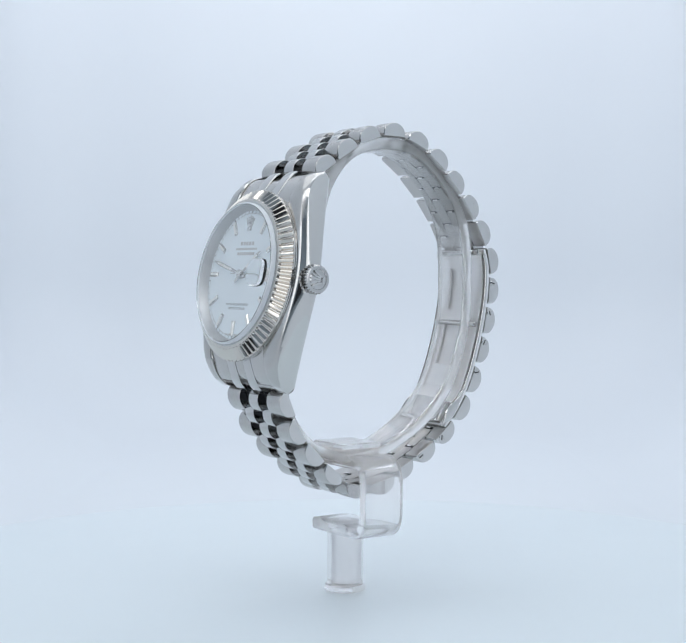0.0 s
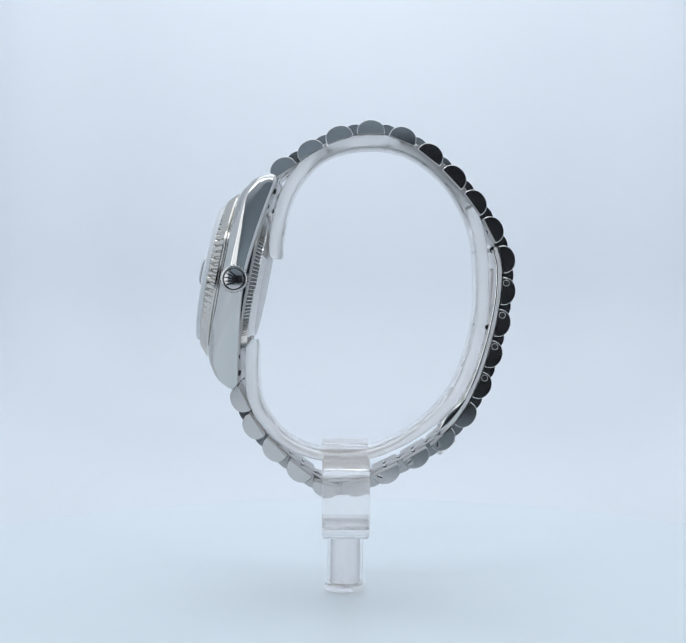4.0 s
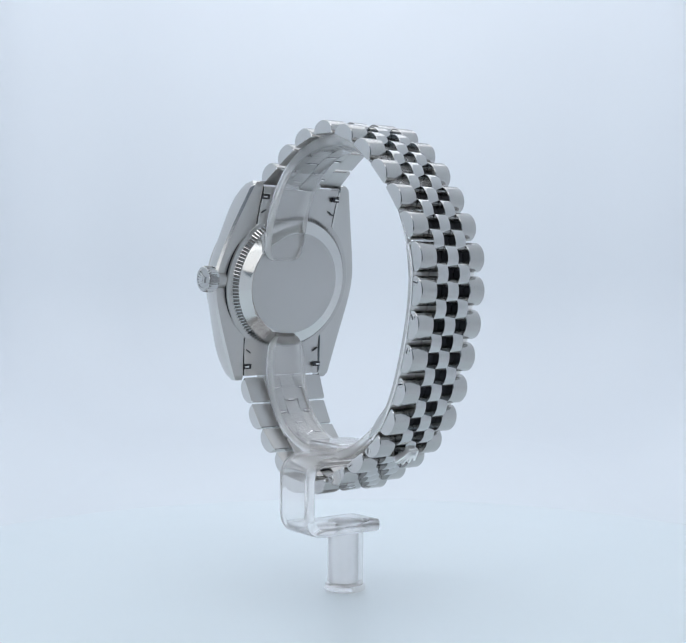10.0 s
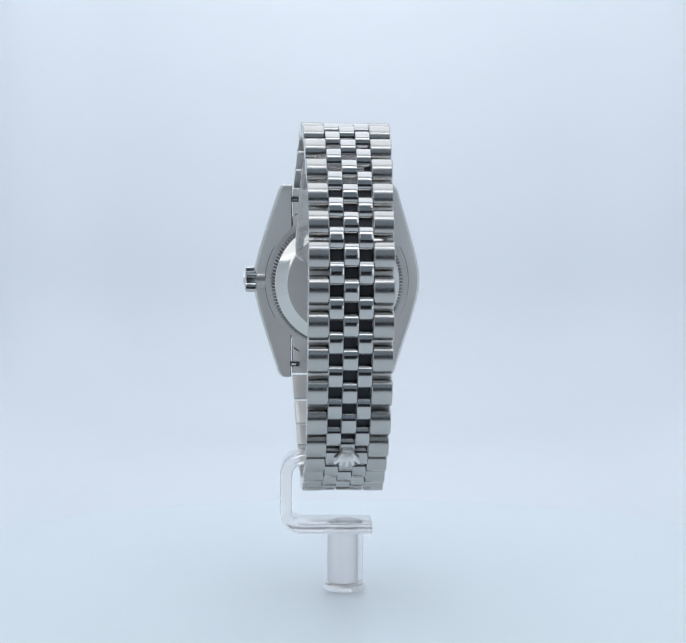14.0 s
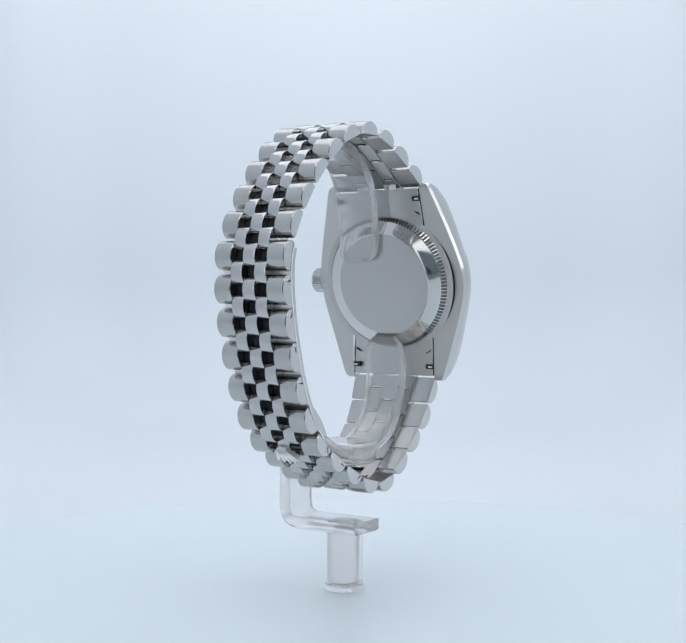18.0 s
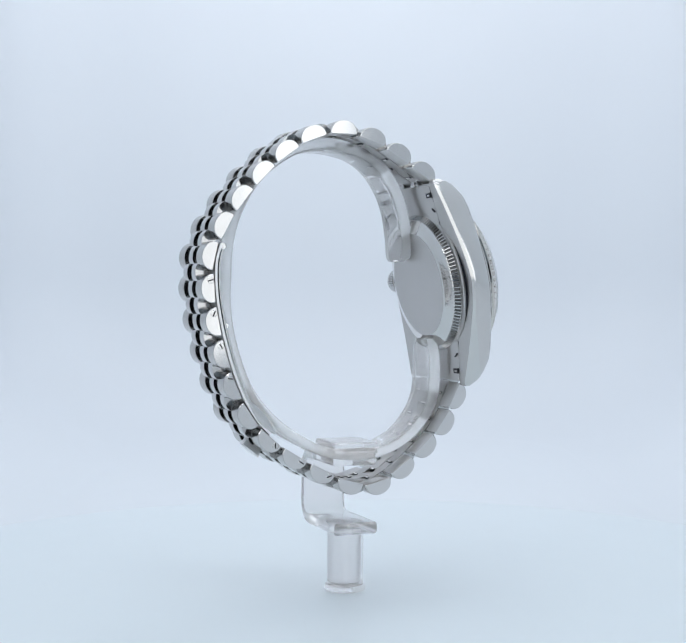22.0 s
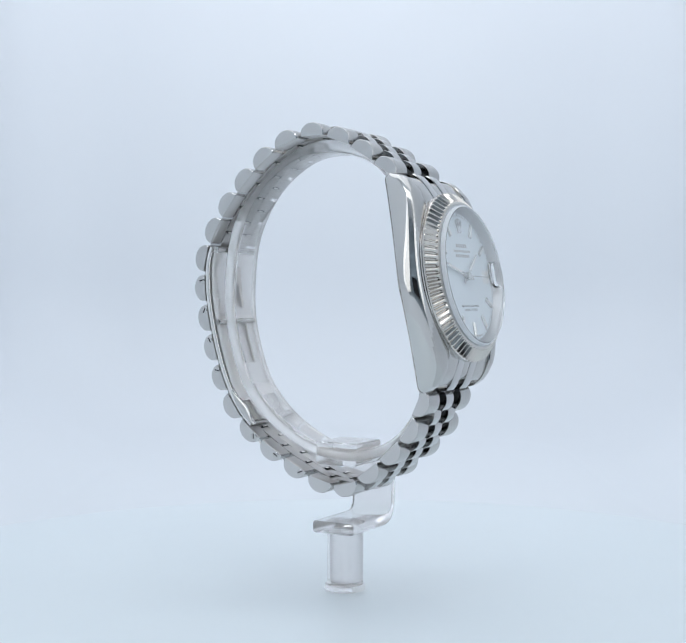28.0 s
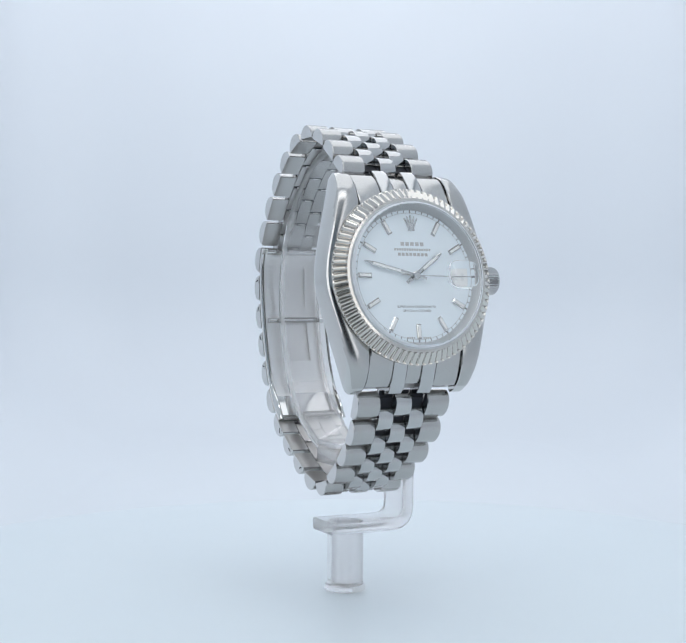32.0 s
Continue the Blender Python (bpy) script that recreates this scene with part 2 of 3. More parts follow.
# fluted bezel
n = 76 * 6
rings = []
for r, z, amp in ((14.0, 0.0, 0), (17.1, 0.0, 0), (17.25, 0.25, 0), (17.25, 0.55, 0.0), (17.15, 0.72, 0.40), (15.4, 2.3, 0.66), (15.0, 2.42, 0.0), (14.45, 2.5, 0), (14.25, 2.4, 0), (14.2, 1.6, 0)):
    ring = []
    for k in range(n):
        d = amp * (0, 0.06, 0.5, 0.94, 1, 0.5)[k % 6]
        a = 2 * math.pi * k / n
        ring.append(((r - d * 0.7) * math.cos(a), (r - d * 0.7) * math.sin(a), z - d * 0.7))
    rings.append(ring)
part("bezel_seat", ring_band([(15.1, -1.6), (16.6, -1.6), (17.0, -1.2), (17.05, -0.05), (15.1, -0.05)], 96), POLISHED, watch, "polished seat under the bezel", CASE)
part("bezel", lofted(rings, False, True), WHITE_GOLD, watch, "fluted white gold bezel", CASE, 14)
part("inner_ring", ring_band([(14.5, 2.54), (14.5, 0.7), (12.98, 0.7), (13.05, 0.9), (13.85, 2.45), (13.95, 2.54)], 96), REHAUT, watch, "satin steel ring round the dial", CASE)
dial = part("dial", lathe([(13.5, 0.3), (13.5, 0.8)], 96), DIAL, watch, "pale ice blue satin dial", CASE)

# dial furniture
ZD = 0.8


def dial_part(name, bm, mat, label=""):
    return part(name, bm, mat, dial, label, CASE)


for h in range(12):
    if h in (0, 3):
        continue
    a = radians(90 - 30 * h)
    bm = slab(10.75 * math.cos(a), 10.75 * math.sin(a), ZD, ZD + 0.42, 2.9, 0.95, a, 0.2)
    marker = dial_part("hour_marker", bm, POLISHED, "polished steel baton hour marker")
    part("marker_inlay", slab(10.75 * math.cos(a), 10.75 * math.sin(a), ZD + 0.4, ZD + 0.45, 2.4, 0.5, a), DATE_WHITE, marker, "white luminous inlay", CASE)
bm = bmesh.new()
for k in range(240):
    a = 2 * math.pi * k / 240
    wide = 0.3 if k % 20 == 0 else 0.15
    if k % 4 == 0:
        add_slab(bm, 12.64 * math.cos(a), 12.64 * math.sin(a), ZD, ZD + 0.015, 0.58, wide, a)
dial_part("minute_track", bm, INK, "grey printed minute track")
dial_part("track_ring", ring_band([(12.3, ZD), (12.38, ZD), (12.38, ZD + 0.02), (12.3, ZD + 0.02)], 120), PRINT)
dial_part("track_ring", ring_band([(12.9, ZD), (12.98, ZD), (12.98, ZD + 0.02), (12.9, ZD + 0.02)], 120), PRINT)


def emblem_ray(bm, k, cx, cy, z, size, depth, up=1.0, wide=1.0):
    """One tapered ray of a fan, k steps from its middle."""
    lean = k * 0.24
    length = size * (1.0 - 0.06 * abs(k))
    dx, dy = math.sin(lean), math.cos(lean) * up
    x0, y0 = cx + k * size * 0.07, cy - up * size * 0.35
    x1, y1 = x0 + dx * length, y0 + dy * length
    px, py = -dy, dx
    w0, w1 = size * 0.085 * wide, size * 0.03 * wide
    low = [(x0 - px * w0, y0 - py * w0, z), (x0 + px * w0, y0 + py * w0, z), (x1 + px * w1, y1 + py * w1, z), (x1 - px * w1, y1 - py * w1, z)]
    return add_loft(bm, [low, [(x, y, z + depth) for x, y, _ in low]])


def emblem(bm, cx, cy, z, size, depth, up=1.0):
    """Five tapered rays over a small base: a plain fan shape."""
    for k in range(-2, 3):
        emblem_ray(bm, k, cx, cy, z, size, depth, up)
    add_slab(bm, cx, cy - up * size * 0.42, z, z + depth, size * 0.5, size * 0.2)
    return bm


dial_part("emblem", emblem(bmesh.new(), 0, 10.2, ZD, 2.6, 0.25), POLISHED, "polished applied fan emblem")


def bar_row(bm, cy, widths, high, gap):
    total = sum(widths) + gap * (len(widths) - 1)
    x = -total / 2
    for w in widths:
        add_slab(bm, x + w / 2, cy, ZD, ZD + 0.02, w, high)
        x += w + gap
    return bm


dial_part("maker_mark", bar_row(bmesh.new(), 6.25, [0.78] * 5, 0.72, 0.28), PRINT, "grey bars of the maker's mark")
dial_part("name_line", bar_row(bmesh.new(), 5.15, [0.38] * 15, 0.46, 0.16), PRINT)
dial_part("name_line", bar_row(bmesh.new(), 4.2, [0.62] * 8, 0.6, 0.22), PRINT)

for cx in (-1.75, 1.75):
    bm = bmesh.new()
    for k in range(4):
        add_slab(bm, cx + (k - 1.5) * 0.46, -12.0, ZD, ZD + 0.02, 0.3, 0.36)
    dial_part("origin_line", bm, PRINT, "tiny grey bars beside the lowest marker")


def lettering(name, text, size, cx, cy, parent):
    cu = bpy.data.curves.new(name, "FONT")
    cu.body, cu.size, cu.align_x, cu.align_y, cu.extrude = text, size, "CENTER", "CENTER", 0.01
    tmp = bpy.data.objects.new(name, cu)
    scene.collection.objects.link(tmp)
    me = bpy.data.meshes.new_from_object(tmp.evaluated_get(bpy.context.evaluated_depsgraph_get()))
    bpy.data.objects.remove(tmp)
    bm = bmesh.new()
    bm.from_mesh(me)
    bmesh.ops.translate(bm, vec=(cx, cy, ZD + 0.012), verts=bm.verts)
    return part(name, bm, INK, parent, "grey printed lettering", CASE)


lettering("lettering", "SUPERLATIVE CHRONOMETER", 0.62, 0, -6.0, dial)
lettering("lettering", "OFFICIALLY CERTIFIED", 0.62, 0, -6.8, dial)

# date opening and pointers
dial_part("date_frame", slab(9.9, 0, ZD, ZD + 0.05, 3.3, 2.7), DATE_GREY)
dial_part("date_disc", slab(9.9, 0, ZD + 0.04, ZD + 0.075, 3.15, 2.55), DATE_WHITE, "white date disc")
bm = bmesh.new()
for x in (9.35, 10.4):
    add_slab(bm, x, 0, ZD + 0.07, ZD + 0.09, 0.55, 1.1)
dial_part("date_figure", bm, DATE_GREY)


def hand(name, degrees, length, tail, wide, z, mat, label):
    a = radians(90 - degrees)
    c, s = math.cos(a), math.sin(a)
    shape = [(-tail, -wide * 0.35), (-tail, wide * 0.35), (length * 0.8, wide / 2), (length, wide * 0.12), (length, -wide * 0.12), (length * 0.8, -wide / 2)]
    low = [(x * c - y * s, x * s + y * c, z) for x, y in shape]
    top = [((x * 0.99) * c - (y * 0.35) * s, (x * 0.99) * s + (y * 0.35) * c, z + 0.14) for x, y in shape]
    pointer = dial_part(name, lofted([low, top]), mat, label)
    if wide > 0.5:
        r0, r1 = length * 0.3, length * 0.84
        part("hand_inlay", slab((r0 + r1) / 2 * c, (r0 + r1) / 2 * s, z + 0.12, z + 0.165, r1 - r0, wide * 0.5, a), DATE_WHITE, pointer, "white luminous inlay", CASE)


hand("hour_hand", 53.5, 7.6, 2.4, 0.95, ZD + 0.42, POLISHED, "polished steel hour hand")
hand("minute_hand", 284, 11.2, 2.4, 0.85, ZD + 0.62, POLISHED, "polished steel minute hand")
hand("second_hand", 91, 12.0, 3.2, 0.22, ZD + 0.82, POLISHED, "thin steel second hand")
dial_part("hand_hub", lathe([(0.85, ZD), (0.85, ZD + 0.95), (0.6, ZD + 1.1)], 24), POLISHED)

# crystal and magnifier: the lens rises out of an opening in the flat top
def lens_ring(inset_, z):
    ring = []
    for k in range(40):
        a = 2 * math.pi * k / 40
        c, s_ = math.cos(a), math.sin(a)
        q = 3.2
        rx, ry = 3.3 - inset_, 2.75 - inset_
        m_ = (abs(c) ** q + abs(s_) ** q) ** (-1 / q)
        ring.append((9.5 + rx * c * m_, ry * s_ * m_, z))
    return ring


bm = lathe([(13.8, 2.9), (13.8, 3.42), (13.72, 3.5)], 96)
top = [f for f in bm.faces if len(f.verts) > 4 and f.calc_center_median().z > 3.3]
bmesh.ops.delete(bm, geom=top, context="FACES_ONLY")
rim = [e for e in bm.edges if e.is_boundary]
loop = [bm.verts.new(p) for p in lens_ring(0, 3.5)]
hole = [bm.edges.new((loop[k], loop[(k + 1) % 40])) for k in range(40)]
bmesh.ops.triangle_fill(bm, edges=rim + hole, use_beauty=True)
crystal = part("crystal", bm, CRYSTAL, watch, "clear flat sapphire crystal", CASE, 8)
crystal.visible_shadow = False
edge = part("crystal_edge", ring_band([(13.82, 2.56), (14.15, 2.56), (14.15, 3.2), (13.98, 3.42), (13.82, 3.48)], 96), EDGE, crystal, "pale ground edge of the crystal", CASE)
edge.visible_shadow = False
bm = lofted([lens_ring(d, z) for d, z in ((0, 3.5), (0.02, 3.8), (0.12, 3.98), (0.34, 4.12), (0.9, 4.3), (1.5, 4.4), (2.1, 4.44))])
bmesh.ops.delete(bm, geom=[f for f in bm.faces if len(f.verts) > 4 and f.calc_center_median().z < 3.6], context="FACES_ONLY")
lens = part("magnifier", bm, LENS, crystal, "rounded clear date magnifier", CASE, 40)
lens.visible_shadow = False

# crown
CROWN = CASE @ Matrix.Translation((16.9, 0, -3.2)) @ Euler((0, radians(90), 0)).to_matrix().to_4x4()
part("crown_tube", lathe([(2.5, -0.9), (2.45, 1.1)], 32), SATIN, watch, "", CROWN)
n = 28 * 4
rings = []
for r, z, amp in ((2.2, 0.9, 0), (2.6, 1.0, 0.1), (2.82, 1.3, 0.36), (2.82, 3.1, 0.36), (2.72, 3.4, 0.22), (2.5, 3.6, 0), (2.25, 3.7, 0), (1.95, 3.7, 0), (1.85, 3.58, 0), (1.5, 3.66, 0), (1.0, 3.75, 0), (0.4, 3.8, 0)):
    rings.append([((r - amp * (0, .6, 1, .6)[k % 4]) * math.cos(2 * math.pi * k / n), (r - amp * (0, .6, 1, .6)[k % 4]) * math.sin(2 * math.pi * k / n), z) for k in range(n)])
crown = part("winding_crown", lofted(rings), LINK, watch, "fluted steel winding crown", CROWN, 24)
part("crown_emblem", emblem(bmesh.new(), 0, 0.1, 3.66, 2.6, 0.34), FACE, crown, "", CROWN @ Euler((0, 0, radians(90))).to_matrix().to_4x4())

# ---------------------------------------------------------------- bracelet
# stations of the links on their inner face: (towards the dial, up), from the top lugs over the back to the bottom lugs
STATIONS = [(12.77, 27.23), (7.35, 30.8), (1.75, 33.7), (-4.4, 34.95), (-10.64, 33.65), (-16.1, 30.34), (-20.85, 25.99), (-25.08, 21.05),
            (-28.6, 15.7), (-31.06, 9.9), (-31.2, 3.6), (-30.27, -2.8), (-28.7, -9.1), (-26.57, -15.4), (-23.54, -21.26), (-19.2, -26.1),
            (-13.95, -29.75), (-8.05, -32.95), (-1.99, -35.5), (3.86, -35.85), (9.09, -32.7), (14.03, -28.48), (18.1, -23.85), (20.64, -18.4)]
COUNT = len(STATIONS)


def half_width(i):
    """Half the bracelet's width at link i: it tapers from the lugs to the clasp."""
    if i <= 9:
        return 8.0 + 2.0 * (1 - max(0, i) / 9) ** 1.7
    if i <= 15:
        return 8.0
    return 8.0 + 2.0 * ((i - 15) / 8) ** 1.7


def station(s):
    """Point and direction at a fractional station."""
    s = min(max(s, 0), COUNT - 1)
    i = min(int(s), COUNT - 2)
    k = s - i
    p0 = Vector(STATIONS[max(i - 1, 0)])
    p1, p2 = Vector(STATIONS[i]), Vector(STATIONS[i + 1])
    p3 = Vector(STATIONS[min(i + 2, COUNT - 1)])
    a = (p2 - p0) / 2
    b = (p3 - p1) / 2
    if i == 0:
        a = p2 - p1
    if i == COUNT - 2:
        b = p2 - p1
    p = p1 * (2 * k**3 - 3 * k**2 + 1) + a * (k**3 - 2 * k**2 + k) + p2 * (-2 * k**3 + 3 * k**2) + b * (k**3 - k**2)
    d = p1 * (6 * k**2 - 6 * k) + a * (3 * k**2 - 4 * k + 1) + p2 * (-6 * k**2 + 6 * k) + b * (3 * k**2 - 2 * k)
    return p, d.normalized()


def dome(length, height, base=0.55, steps=12, power=0.9):
    """Half-round section: (along, out) pairs, flat underneath."""
    pts = [(-length / 2 + 0.12, 0.0), (-length / 2, 0.12)]
    for k in range(steps + 1):
        a = math.pi - math.pi * k / steps
        pts.append((length / 2 * math.cos(a), base + (height - base) * math.sin(a) ** power))
    pts += [(length / 2, 0.12), (length / 2 - 0.12, 0.0)]
    return pts


def outward(s):
    p, d = station(s)
    out = Vector((d.y, -d.x))
    if out.dot(p - Vector((-4, 0))) < 0:
        out = -out
    return Vector((out.x, 0, out.y))


def piece(s, w0, w1, length, height, lift=0.0, base=0.55, e=0.22, power=0.9, crown_=0.0, taper=0.0):
    """One solid bracelet piece across w0..w1 at a station; taper widens it along the bracelet, per millimetre."""
    p, d = station(s)
    out = Vector((d.y, -d.x))
    if out.dot(p - Vector((-4, 0))) < 0:
        out = -out
    sec = dome(length, height, base, 12, power)
    rings = []
    n1 = 1 - e * 0.42 - crown_
    span = []
    for u in (-1.0, -0.55, 0.0, 0.55, 1.0):
        span.append(((w0 + w1) / 2 + u * (w1 - w0 - 2 * e) / 2, 1.0 - crown_ * u * u))
    for w, k in [(w0, n1)] + span + [(w1, n1)]:
        ring = []
        for x, z in sec:
            zz = lift + height * 0.45 + (z - height * 0.45) * k
            q = p + d * (x * k) + out * zz
            ring.append((q.x, MID + w * (1 + taper * x * k), q.y))
        rings.append(ring)
    return lofted(rings)


for i in range(COUNT):
    hw = half_width(i)
    before, after = max(i - 0.5, 0), min(i + 0.5, COUNT - 1)
    taper = (half_width(after) - half_width(before)) / (station(after)[0] - station(before)[0]).length / hw
    for sgn in (-1, 1):
        lo, hi = sorted((sgn * hw * 0.515, sgn * hw))
        link = part("outer_link", piece(i, lo, hi, 5.75, 2.85, 0.0, 0.45, 0.16, 0.95, 0.01, taper), BRUSHED, watch)
        two_tone(link, FACE, Vector((0, 1, 0)))
        two_tone(link, SATIN, -outward(i))
    part("centre_link", piece(i, -hw * 0.17, hw * 0.17, 5.05, 2.75, 0.0, 0.4, 0.06, 0.8, 0.01), LINK, watch)
    plates = [(i, -hw * 0.165, hw * 0.165)]
    if i in (0, COUNT - 1):
        plates += [(i, -hw * 0.5, -hw * 0.18), (i, hw * 0.18, hw * 0.5)]
    gaps = [(i, -hw * 0.5, -hw * 0.18), (i, hw * 0.18, hw * 0.5)]
    if i < COUNT - 1:
        plates += [(i + 0.5, -hw * 0.5, -hw * 0.18), (i + 0.5, hw * 0.18, hw * 0.5)]
        gaps += [(i + 0.5, -hw * 0.165, hw * 0.165)]
    # outward faces are near-black, painting the shade between the links
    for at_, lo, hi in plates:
        two_tone(part("link_underside", piece(at_, lo, hi, 6.1, 0.5, -0.05 if at_ % 1 or abs(lo + hi) < 0.1 else 0.02, 0.4, 0.06), SATIN, watch), RECESS_SHADE, outward(at_))
    # near-black pieces added in the gaps to paint their shade
    for at_, lo, hi in gaps:
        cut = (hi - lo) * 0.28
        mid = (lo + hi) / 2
        part("link_slot", piece(at_, mid - cut, mid + cut, 0.66, 0.2, -0.13, 0.15, 0.03), RECESS_SHADE, watch)
        # added bright strip that imitates light coming through the slot
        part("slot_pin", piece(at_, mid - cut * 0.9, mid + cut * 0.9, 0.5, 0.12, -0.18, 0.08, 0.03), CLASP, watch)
        part("link_bridge", piece(at_, lo, hi, 3.2, 0.45, 0.4, 0.35, 0.05), RECESS_SHADE, watch)
for i in range(COUNT - 1):
    hw = half_width(i + 0.5)
    for sgn in (-1, 1):
        lo, hi = sorted((sgn * hw * 0.18, sgn * hw * 0.505))
        part("inner_link", piece(i + 0.5, lo, hi, 5.05, 2.75, 0.0, 0.4, 0.06, 0.8, 0.01), LINK, watch)

# end links between the lugs, following the case: brushed outer and middle pieces, raised polished strips
for sgn in (1, -1):
    for x0, x1, y0, y1, mat, nm, rise in ((-9.95, -4.72, 12.4, 20.7, BRUSHED, "end_link", 0.0), (4.72, 9.95, 12.4, 20.7, BRUSHED, "end_link", 0.0), (-1.6, 1.6, 14.6, 20.2, BRUSHED, "end_link", -0.1),
                                          (-4.66, -1.66, 14.6, 22.0, LINK, "end_link_strip", 0.1), (1.66, 4.66, 14.6, 22.0, LINK, "end_link_strip", 0.1)):
        rings = []
        for x, e in ((x0, 0.3), (x0 + 0.07, 0.12), (x0 + 0.2, 0.03), (x0 + 0.4, 0.0), (x1 - 0.4, 0.0), (x1 - 0.2, 0.03), (x1 - 0.07, 0.12), (x1, 0.3)):
            ring = []
            for k in range(13):
                y = y0 + (y1 - y0) * k / 12
                f = max(0.0, (k - 8) / 4)
                ring.append((x, sgn * (y - e * 0.3 * f), rise - 0.3 - e - 2.9 * (max(0, y - 14.0) / 6.6) ** 1.4 - 0.5 * f ** 4))
            for k in range(6, -1, -1):
                y = y0 + (y1 - y0) * k / 6
                ring.append((x, sgn * y, -5.9 - 1.2 * ease(13, 22, y)))
            rings.append(ring)
        part(nm, lofted(rings), mat, watch, "", CASE)

    rings = []
    for x in (-9.8, -9.6, 9.6, 9.8):
        e = 0.1 if abs(x) > 9.7 else 0.0
        ys = [12.6 + 8.1 * k / 6 for k in range(7)]
        rings.append([(x, sgn * y, -5.3) for y in ys] + [(x, sgn * y, -6.0 - 1.15 * ease(13, 22, y) + e) for y in reversed(ys)])
    plate = part("end_link_plate", lofted(rings), SATIN, watch, "plain satin underside of the end link", CASE)
    for x in (-9.0, 9.0):
        # thin dark slab laid on the plate to paint the gap's shade
        part("corner_gap", slab(x, sgn * 15.4, -6.5, -5.9, 1.3, 0.22, math.copysign(0.6, -x * sgn), 0.0), CUT_SHADE, plate, "dark slab for the shade in the corner gap", CASE)

# ---------------------------------------------------------------- folding clasp, inside the back links
def blade(s0, s1, w0, w1, inner, thick, steps=24):
    rings = []
    for k in range(steps + 1):
        p, d = station(s0 + (s1 - s0) * k / steps)
        out = Vector((d.y, -d.x))
        if out.dot(p - Vector((-4, 0))) < 0:
            out = -out
        a, b = p - out * inner, p - out * (inner + thick)
        rings.append([(a.x, MID + w0, a.y), (a.x, MID + w1, a.y), (b.x, MID + w1, b.y), (b.x, MID + w0, b.y)])
    return lofted(rings)


clasp = part("clasp_cover", blade(8.55, 14.9, -7.9, 7.9, 0.15, 0.5), CLASP, watch, "satin steel folding clasp")
for s0, s1 in ((8.6, 9.25), (10.7, 11.25), (12.7, 14.85)):
    part("clasp_blade", blade(s0, s1, -7.3, 7.3, 0.85, 0.45, 10), CLASP, clasp)
for lo, hi in ((-7.3, -2.4), (2.4, 7.3)):
    for s0, s1 in ((9.25, 10.7), (11.25, 12.7)):
        part("clasp_rail", blade(s0, s1, lo, hi, 0.85, 0.45, 10), CLASP, clasp)
part("clasp_lip", blade(14.0, 14.85, -7.8, 7.8, 0.55, 0.95), POLISHED, clasp, "flared polished lip of the clasp")


def pin(s, inner, w0, w1, r, parent, mat, name="pin", label=""):
    p, d = station(s)
    out = Vector((d.y, -d.x))
    if out.dot(p - Vector((-4, 0))) < 0:
        out = -out
    c = p - out * inner
    rings = []
    for w, k in ((w0, 0.85), (w0 + 0.08, 1), (w1 - 0.08, 1), (w1, 0.85)):
        rings.append([(c.x + r * k * math.cos(2 * math.pi * j / 14), MID + w, c.y + r * k * math.sin(2 * math.pi * j / 14)) for j in range(14)])
    return part(name, lofted(rings), mat, parent, label)


for side in (-1, 1):
    rings = []
    for k in range(31):
        p, d = station(8.7 + 5.9 * k / 30)
        out = Vector((d.y, -d.x))
        if out.dot(p - Vector((-4, 0))) < 0:
            out = -out
        ring = []
        for j in range(10):
            a = 2 * math.pi * j / 10
            q = p - out * (0.95 + 0.38 * math.cos(a))
            ring.append((q.x, MID + side * (7.75 + 0.3 * math.sin(a)), q.y))
        rings.append(ring)
    part("clasp_edge", lofted(rings), POLISHED, clasp, "rounded polished edge of the clasp")
for side in (-1, 1):
    rings = []
    for k in range(17):
        f = k / 16
        p, d = station(13.15 + 1.85 * f)
        out = Vector((d.y, -d.x))
        if out.dot(p - Vector((-4, 0))) < 0:
            out = -out
        h = 0.22 + 1.0 * math.sin(math.pi * f ** 1.6) ** 1.3
        c = p - out * (0.95 + 0.25 * f)
        ring = []
        for j in range(12):
            a = 2 * math.pi * j / 12
            q = c + out * h * math.cos(a)
            ring.append((q.x, MID + side * (7.55 + 0.5 * math.sin(a)), q.y))
        rings.append(ring)
    part("clasp_flare", lofted(rings), POLISHED, clasp, "polished leaf-shaped flare at the clasp end")
pin(8.6, 1.0, -7.0, 7.0, 0.75, clasp, POLISHED, "hinge_pin")
pin(11.2, 1.5, -6.8, 6.8, 0.6, clasp, POLISHED, "hinge_pin")
for i in (10, 11, 12, 13, 15, 16, 17):
    hw = half_width(i)
    p, d = station(i - 0.26 if i < 14 else i + 0.25)
    inn = -outward(i)
    for side in (-1, 1):
        screw = pin(i - 0.26 if i < 14 else i + 0.25, -0.8, side * hw - 0.12, side * hw + 0.12, 0.68, watch, POLISHED, "link_screw", "slotted steel screw head")
        # dark slab on the head in place of a shaded cut
        part("screw_slot", slab(0, 0, -0.03, 0.03, 1.1, 0.24, 0.7 + 0.9 * i), CUT_SHADE, screw, "",
             Matrix.Translation((p.x - inn.x * 0.8, MID + side * (hw + 0.12), p.y - inn.z * 0.8)) @ Euler((radians(90), 0, 0)).to_matrix().to_4x4())
p, d = station(15.05)
out = Vector((d.y, -d.x))
if out.dot(p - Vector((-4, 0))) < 0:
    out = -out
c = p + out * 3.0
EMB = Matrix(((0, -d.x, out.x, c.x), (1, 0, 0, MID), (0, -d.y, out.y, c.y), (0, 0, 0, 1)))
fan = [(-0.9, 1.9), (0.9, 1.9), (1.3, 0.4), (2.1, -1.6), (-2.1, -1.6), (-1.3, 0.4)]
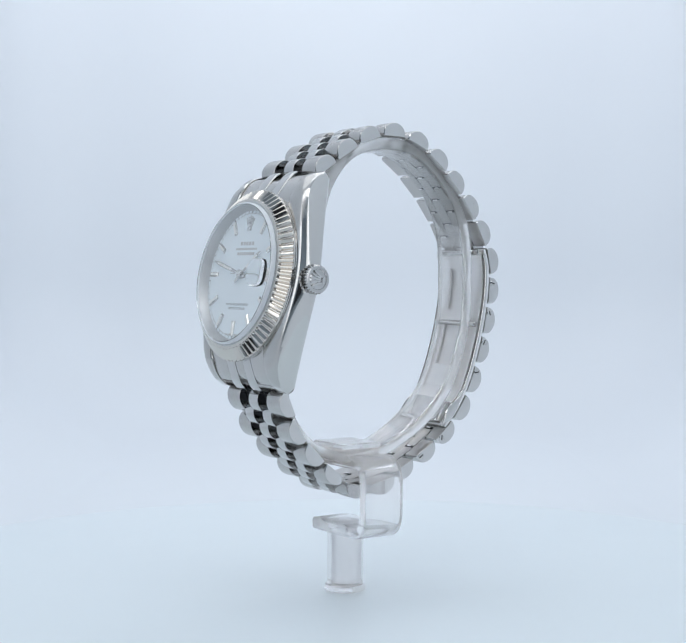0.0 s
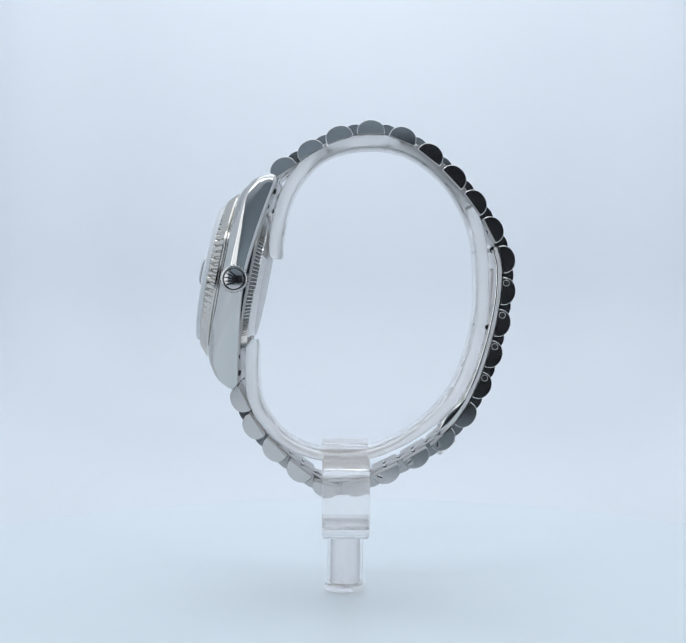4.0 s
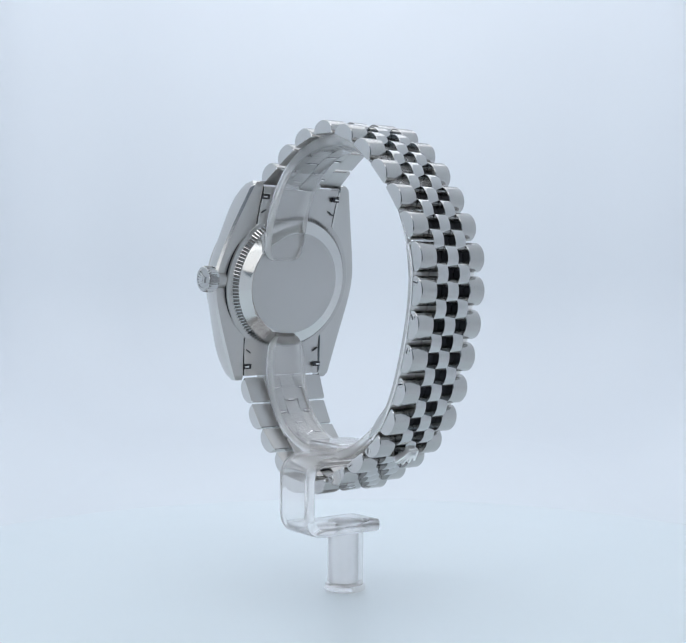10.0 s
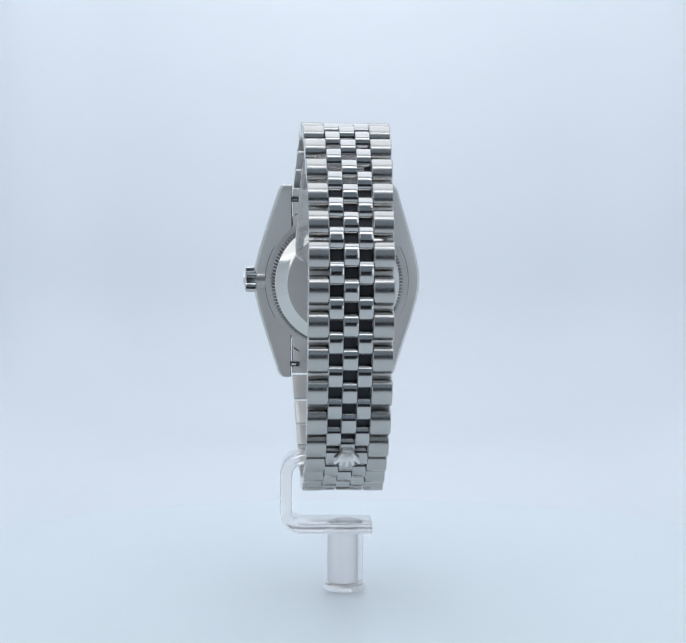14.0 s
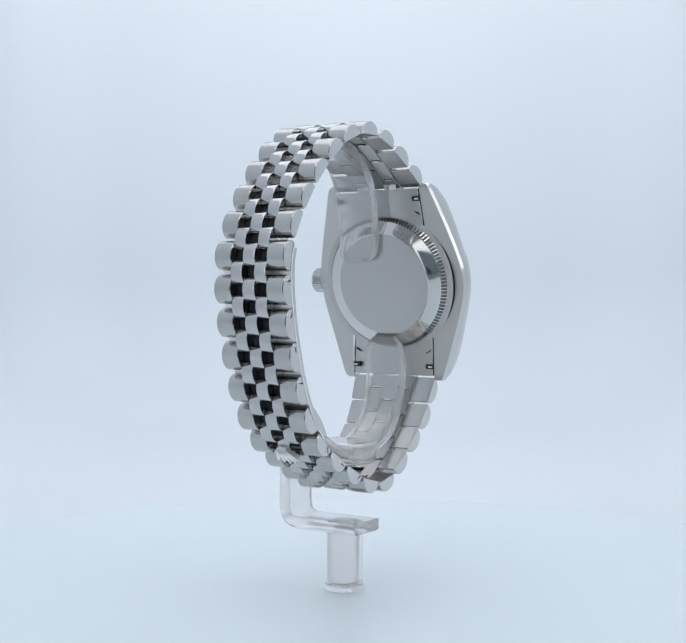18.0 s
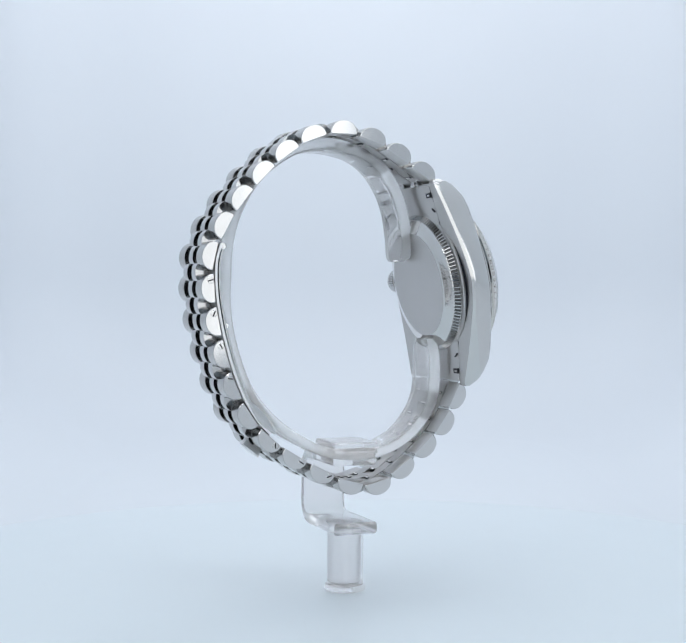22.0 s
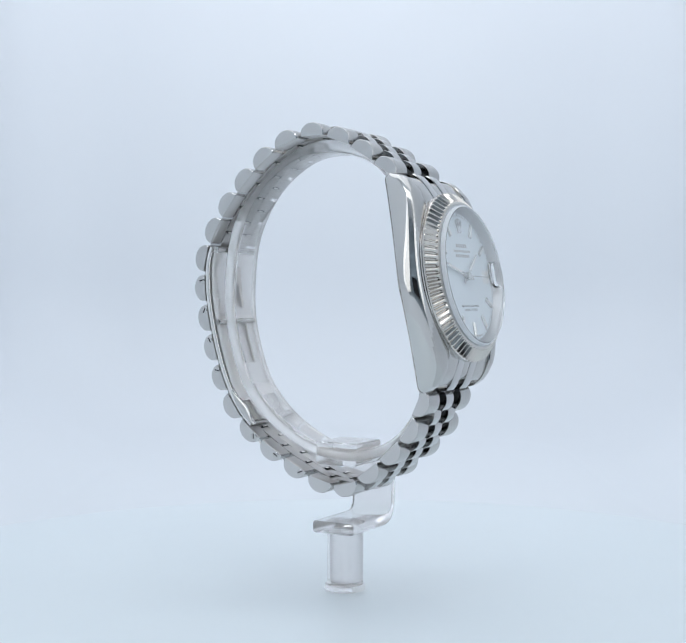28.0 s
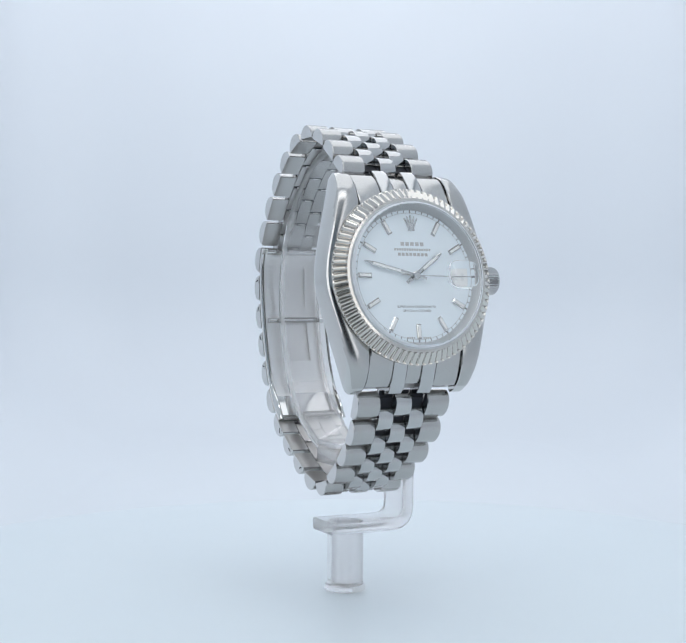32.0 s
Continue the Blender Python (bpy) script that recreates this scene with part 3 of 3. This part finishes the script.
bm = lofted([[(x, y, -0.6) for x, y in fan], [(x, y, 0.1) for x, y in fan], [(x * 0.85, y * 0.85, 0.35) for x, y in fan]])
lever = part("clasp_lever", bm, CLASP, watch, "polished fan-shaped clasp lever", EMB)
for k in range(-2, 3):
    part("lever_ray", emblem_ray(bmesh.new(), k, 0, 0.2, 0.1, 4.4, 0.7, -1, 1.5), CLASP, lever, "", EMB)

# ---------------------------------------------------------------- acrylic stand
BAND = [(13.8, 9.6), (13.9, 13.0), (12.8, 19.4), (10.7, 24.6), (7.1, 29.1), (2.6, 31.8), (-4.2, 33.0), (-10.6, 32.3), (-16.0, 29.5), (-20.9, 25.0),
        (-24.5, 19.0), (-26.4, 12.9), (-27.0, 5.6), (-26.9, -1.5), (-25.4, -8.8), (-22.4, -16.5), (-18.0, -22.3), (-12.7, -26.6), (-6.7, -29.7),
        (0.1, -30.9), (6.5, -30.4), (12.8, -27.6), (16.8, -22.7), (18.5, -18.2), (18.9, -12.3), (18.7, -6.9)]
rings = []
nb = len(BAND)
fine = 3
total = (nb - 1) * fine
for k in range(total + 1):
    s = k / fine
    i = min(int(s), nb - 2)
    f = s - i
    p0, p1, p2, p3 = (Vector(BAND[min(max(j, 0), nb - 1)]) for j in (i - 1, i, i + 1, i + 2))
    p = 0.5 * ((2 * p1) + (p2 - p0) * f + (2 * p0 - 5 * p1 + 4 * p2 - p3) * f * f + (3 * p1 - p0 - 3 * p2 + p3) * f**3)
    d = (0.5 * ((p2 - p0) + 2 * (2 * p0 - 5 * p1 + 4 * p2 - p3) * f + 3 * (3 * p1 - p0 - 3 * p2 + p3) * f * f)).normalized()
    nrm = Vector((d.y, -d.x))
    end = min(k, total - k)
    grow = 1.0 if end > 3 else (0.58, 0.84, 0.95, 0.99)[end]
    skew = np.interp(s, (0, 6, 12, 19, 25), (6.4, 4.0, 1.5, 1.0, 2.0))
    swell = np.interp(s, (0, 15, 17.5, 21, 22.5, 25), (0.5, 0.5, 0, 0, 0.5, 0.5))
    hw, ht = 4.8 * grow, (1.05 + 0.7 * swell) * (1.0 if end > 1 else (0.7, 0.95)[end])
    ring = []
    rim = 0.8 * ht
    corners = []
    for cw, ch, a0 in ((hw, -ht, -90), (hw, ht, 0), (-hw, ht, 90), (-hw, -ht, 180)):
        for b in range(4):
            a = radians(a0 + 30 * b)
            corners.append((cw - math.copysign(rim, cw) + rim * math.cos(a), ch - math.copysign(rim, ch) + rim * math.sin(a)))
    for w, t_ in corners:
        q = p + nrm * (t_ + 1.4 * swell)
        ring.append((q.x, skew + w, q.y))
    rings.append(ring)
holder = part("c_holder", lofted(rings), ACRYLIC, stand, "bent clear acrylic C-shaped holder", None, 40)
holder.data.materials.append(EDGE_FROST)
for f in holder.data.polygons:
    f.material_index = int(abs(f.normal.y) > 0.45)


def ribbon(path, thick, half_u, turn_steps=6, radius=3.0):
    """A bent acrylic strip: path in (across, up), rounded at its inner points."""
    pts = []
    for i, p in enumerate(path):
        p = Vector(p)
        if 0 < i < len(path) - 1:
            a = (Vector(path[i - 1]) - p).normalized()
            b = (Vector(path[i + 1]) - p).normalized()
            for k in range(turn_steps + 1):
                f = k / turn_steps
                pts.append((p + a * radius) * (1 - f) ** 2 + p * 2 * f * (1 - f) + (p + b * radius) * f * f)
        else:
            pts.append(p)
    rings = []
    for i, p in enumerate(pts):
        d = (pts[min(i + 1, len(pts) - 1)] - pts[max(i - 1, 0)]).normalized()
        nrm = Vector((-d.y, d.x)) * thick / 2
        e = 0.5
        ring = []
        for cu, cv, a0 in ((1, -1, -90), (1, 1, 0), (-1, 1, 90), (-1, -1, 180)):
            for b in range(4):
                a = radians(a0 + 30 * b)
                q = p + nrm * (cv * (1 - e) + e * math.sin(a))
                ring.append((cu * (half_u - e * thick / 2) + e * thick / 2 * math.cos(a), q.x, q.y))
        rings.append(ring)
    return lofted(rings)


bracket = part("bracket", ribbon([(-4.5, -31.6), (12.6, -31.6), (12.6, -45.8), (-5.3, -45.8)], 2.5, 4.8, 7, 3.8), ACRYLIC, stand, "bent clear acrylic bracket", None, 40)
for z0, z1 in ((-30.35, -29.25), (-29.2, -28.1)):
    part("saddle_plate", slab(0.3, 0.6, z0, z1, 9.6, 10.5, 0, 0.3), ACRYLIC, stand, "clear acrylic plate under the holder")
part("pillar", lathe([(3.5, -58.5), (3.78, -58.3), (3.78, -47.15), (3.6, -47.0)], 48), ACRYLIC, stand, "clear acrylic pillar")
part("pillar_core", lathe([(2.3, -57.8), (2.4, -57.4), (2.4, -47.7), (2.3, -47.5)], 48), FROST, stand, "frosted core of the pillar", Matrix.Translation((0, 0.45, 0)))
# thin disc added to imitate a dark crescent reflection below the core
part("core_base", lathe([(2.0, -58.0), (2.1, -57.95), (2.0, -57.9)], 40), SATIN, stand, "grey disc added for the dark reflection under the core")
part("foot", lathe([(4.0, -59.5), (4.3, -59.3), (4.35, -58.8), (4.2, -58.3), (3.9, -58.1)], 48), ACRYLIC, stand, "round clear acrylic foot")
for ob in (stand, *stand.children_recursive):
    ob.visible_shadow = False


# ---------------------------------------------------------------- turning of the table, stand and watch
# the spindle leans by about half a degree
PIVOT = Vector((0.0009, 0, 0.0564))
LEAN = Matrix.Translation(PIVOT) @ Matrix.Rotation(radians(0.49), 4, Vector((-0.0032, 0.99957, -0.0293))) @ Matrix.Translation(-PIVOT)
TIP = pose(0, 0, 0, -0.2, 0, 0)


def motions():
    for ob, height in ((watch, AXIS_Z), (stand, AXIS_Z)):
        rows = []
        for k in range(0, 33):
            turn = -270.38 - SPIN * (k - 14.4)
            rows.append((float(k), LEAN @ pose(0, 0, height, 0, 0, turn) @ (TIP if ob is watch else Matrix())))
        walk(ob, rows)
    walk(table, [(float(k), pose(0, 0, 0, 0, 0, -270.38 - SPIN * (k - 14.4))) for k in range(0, 33)])


motions()
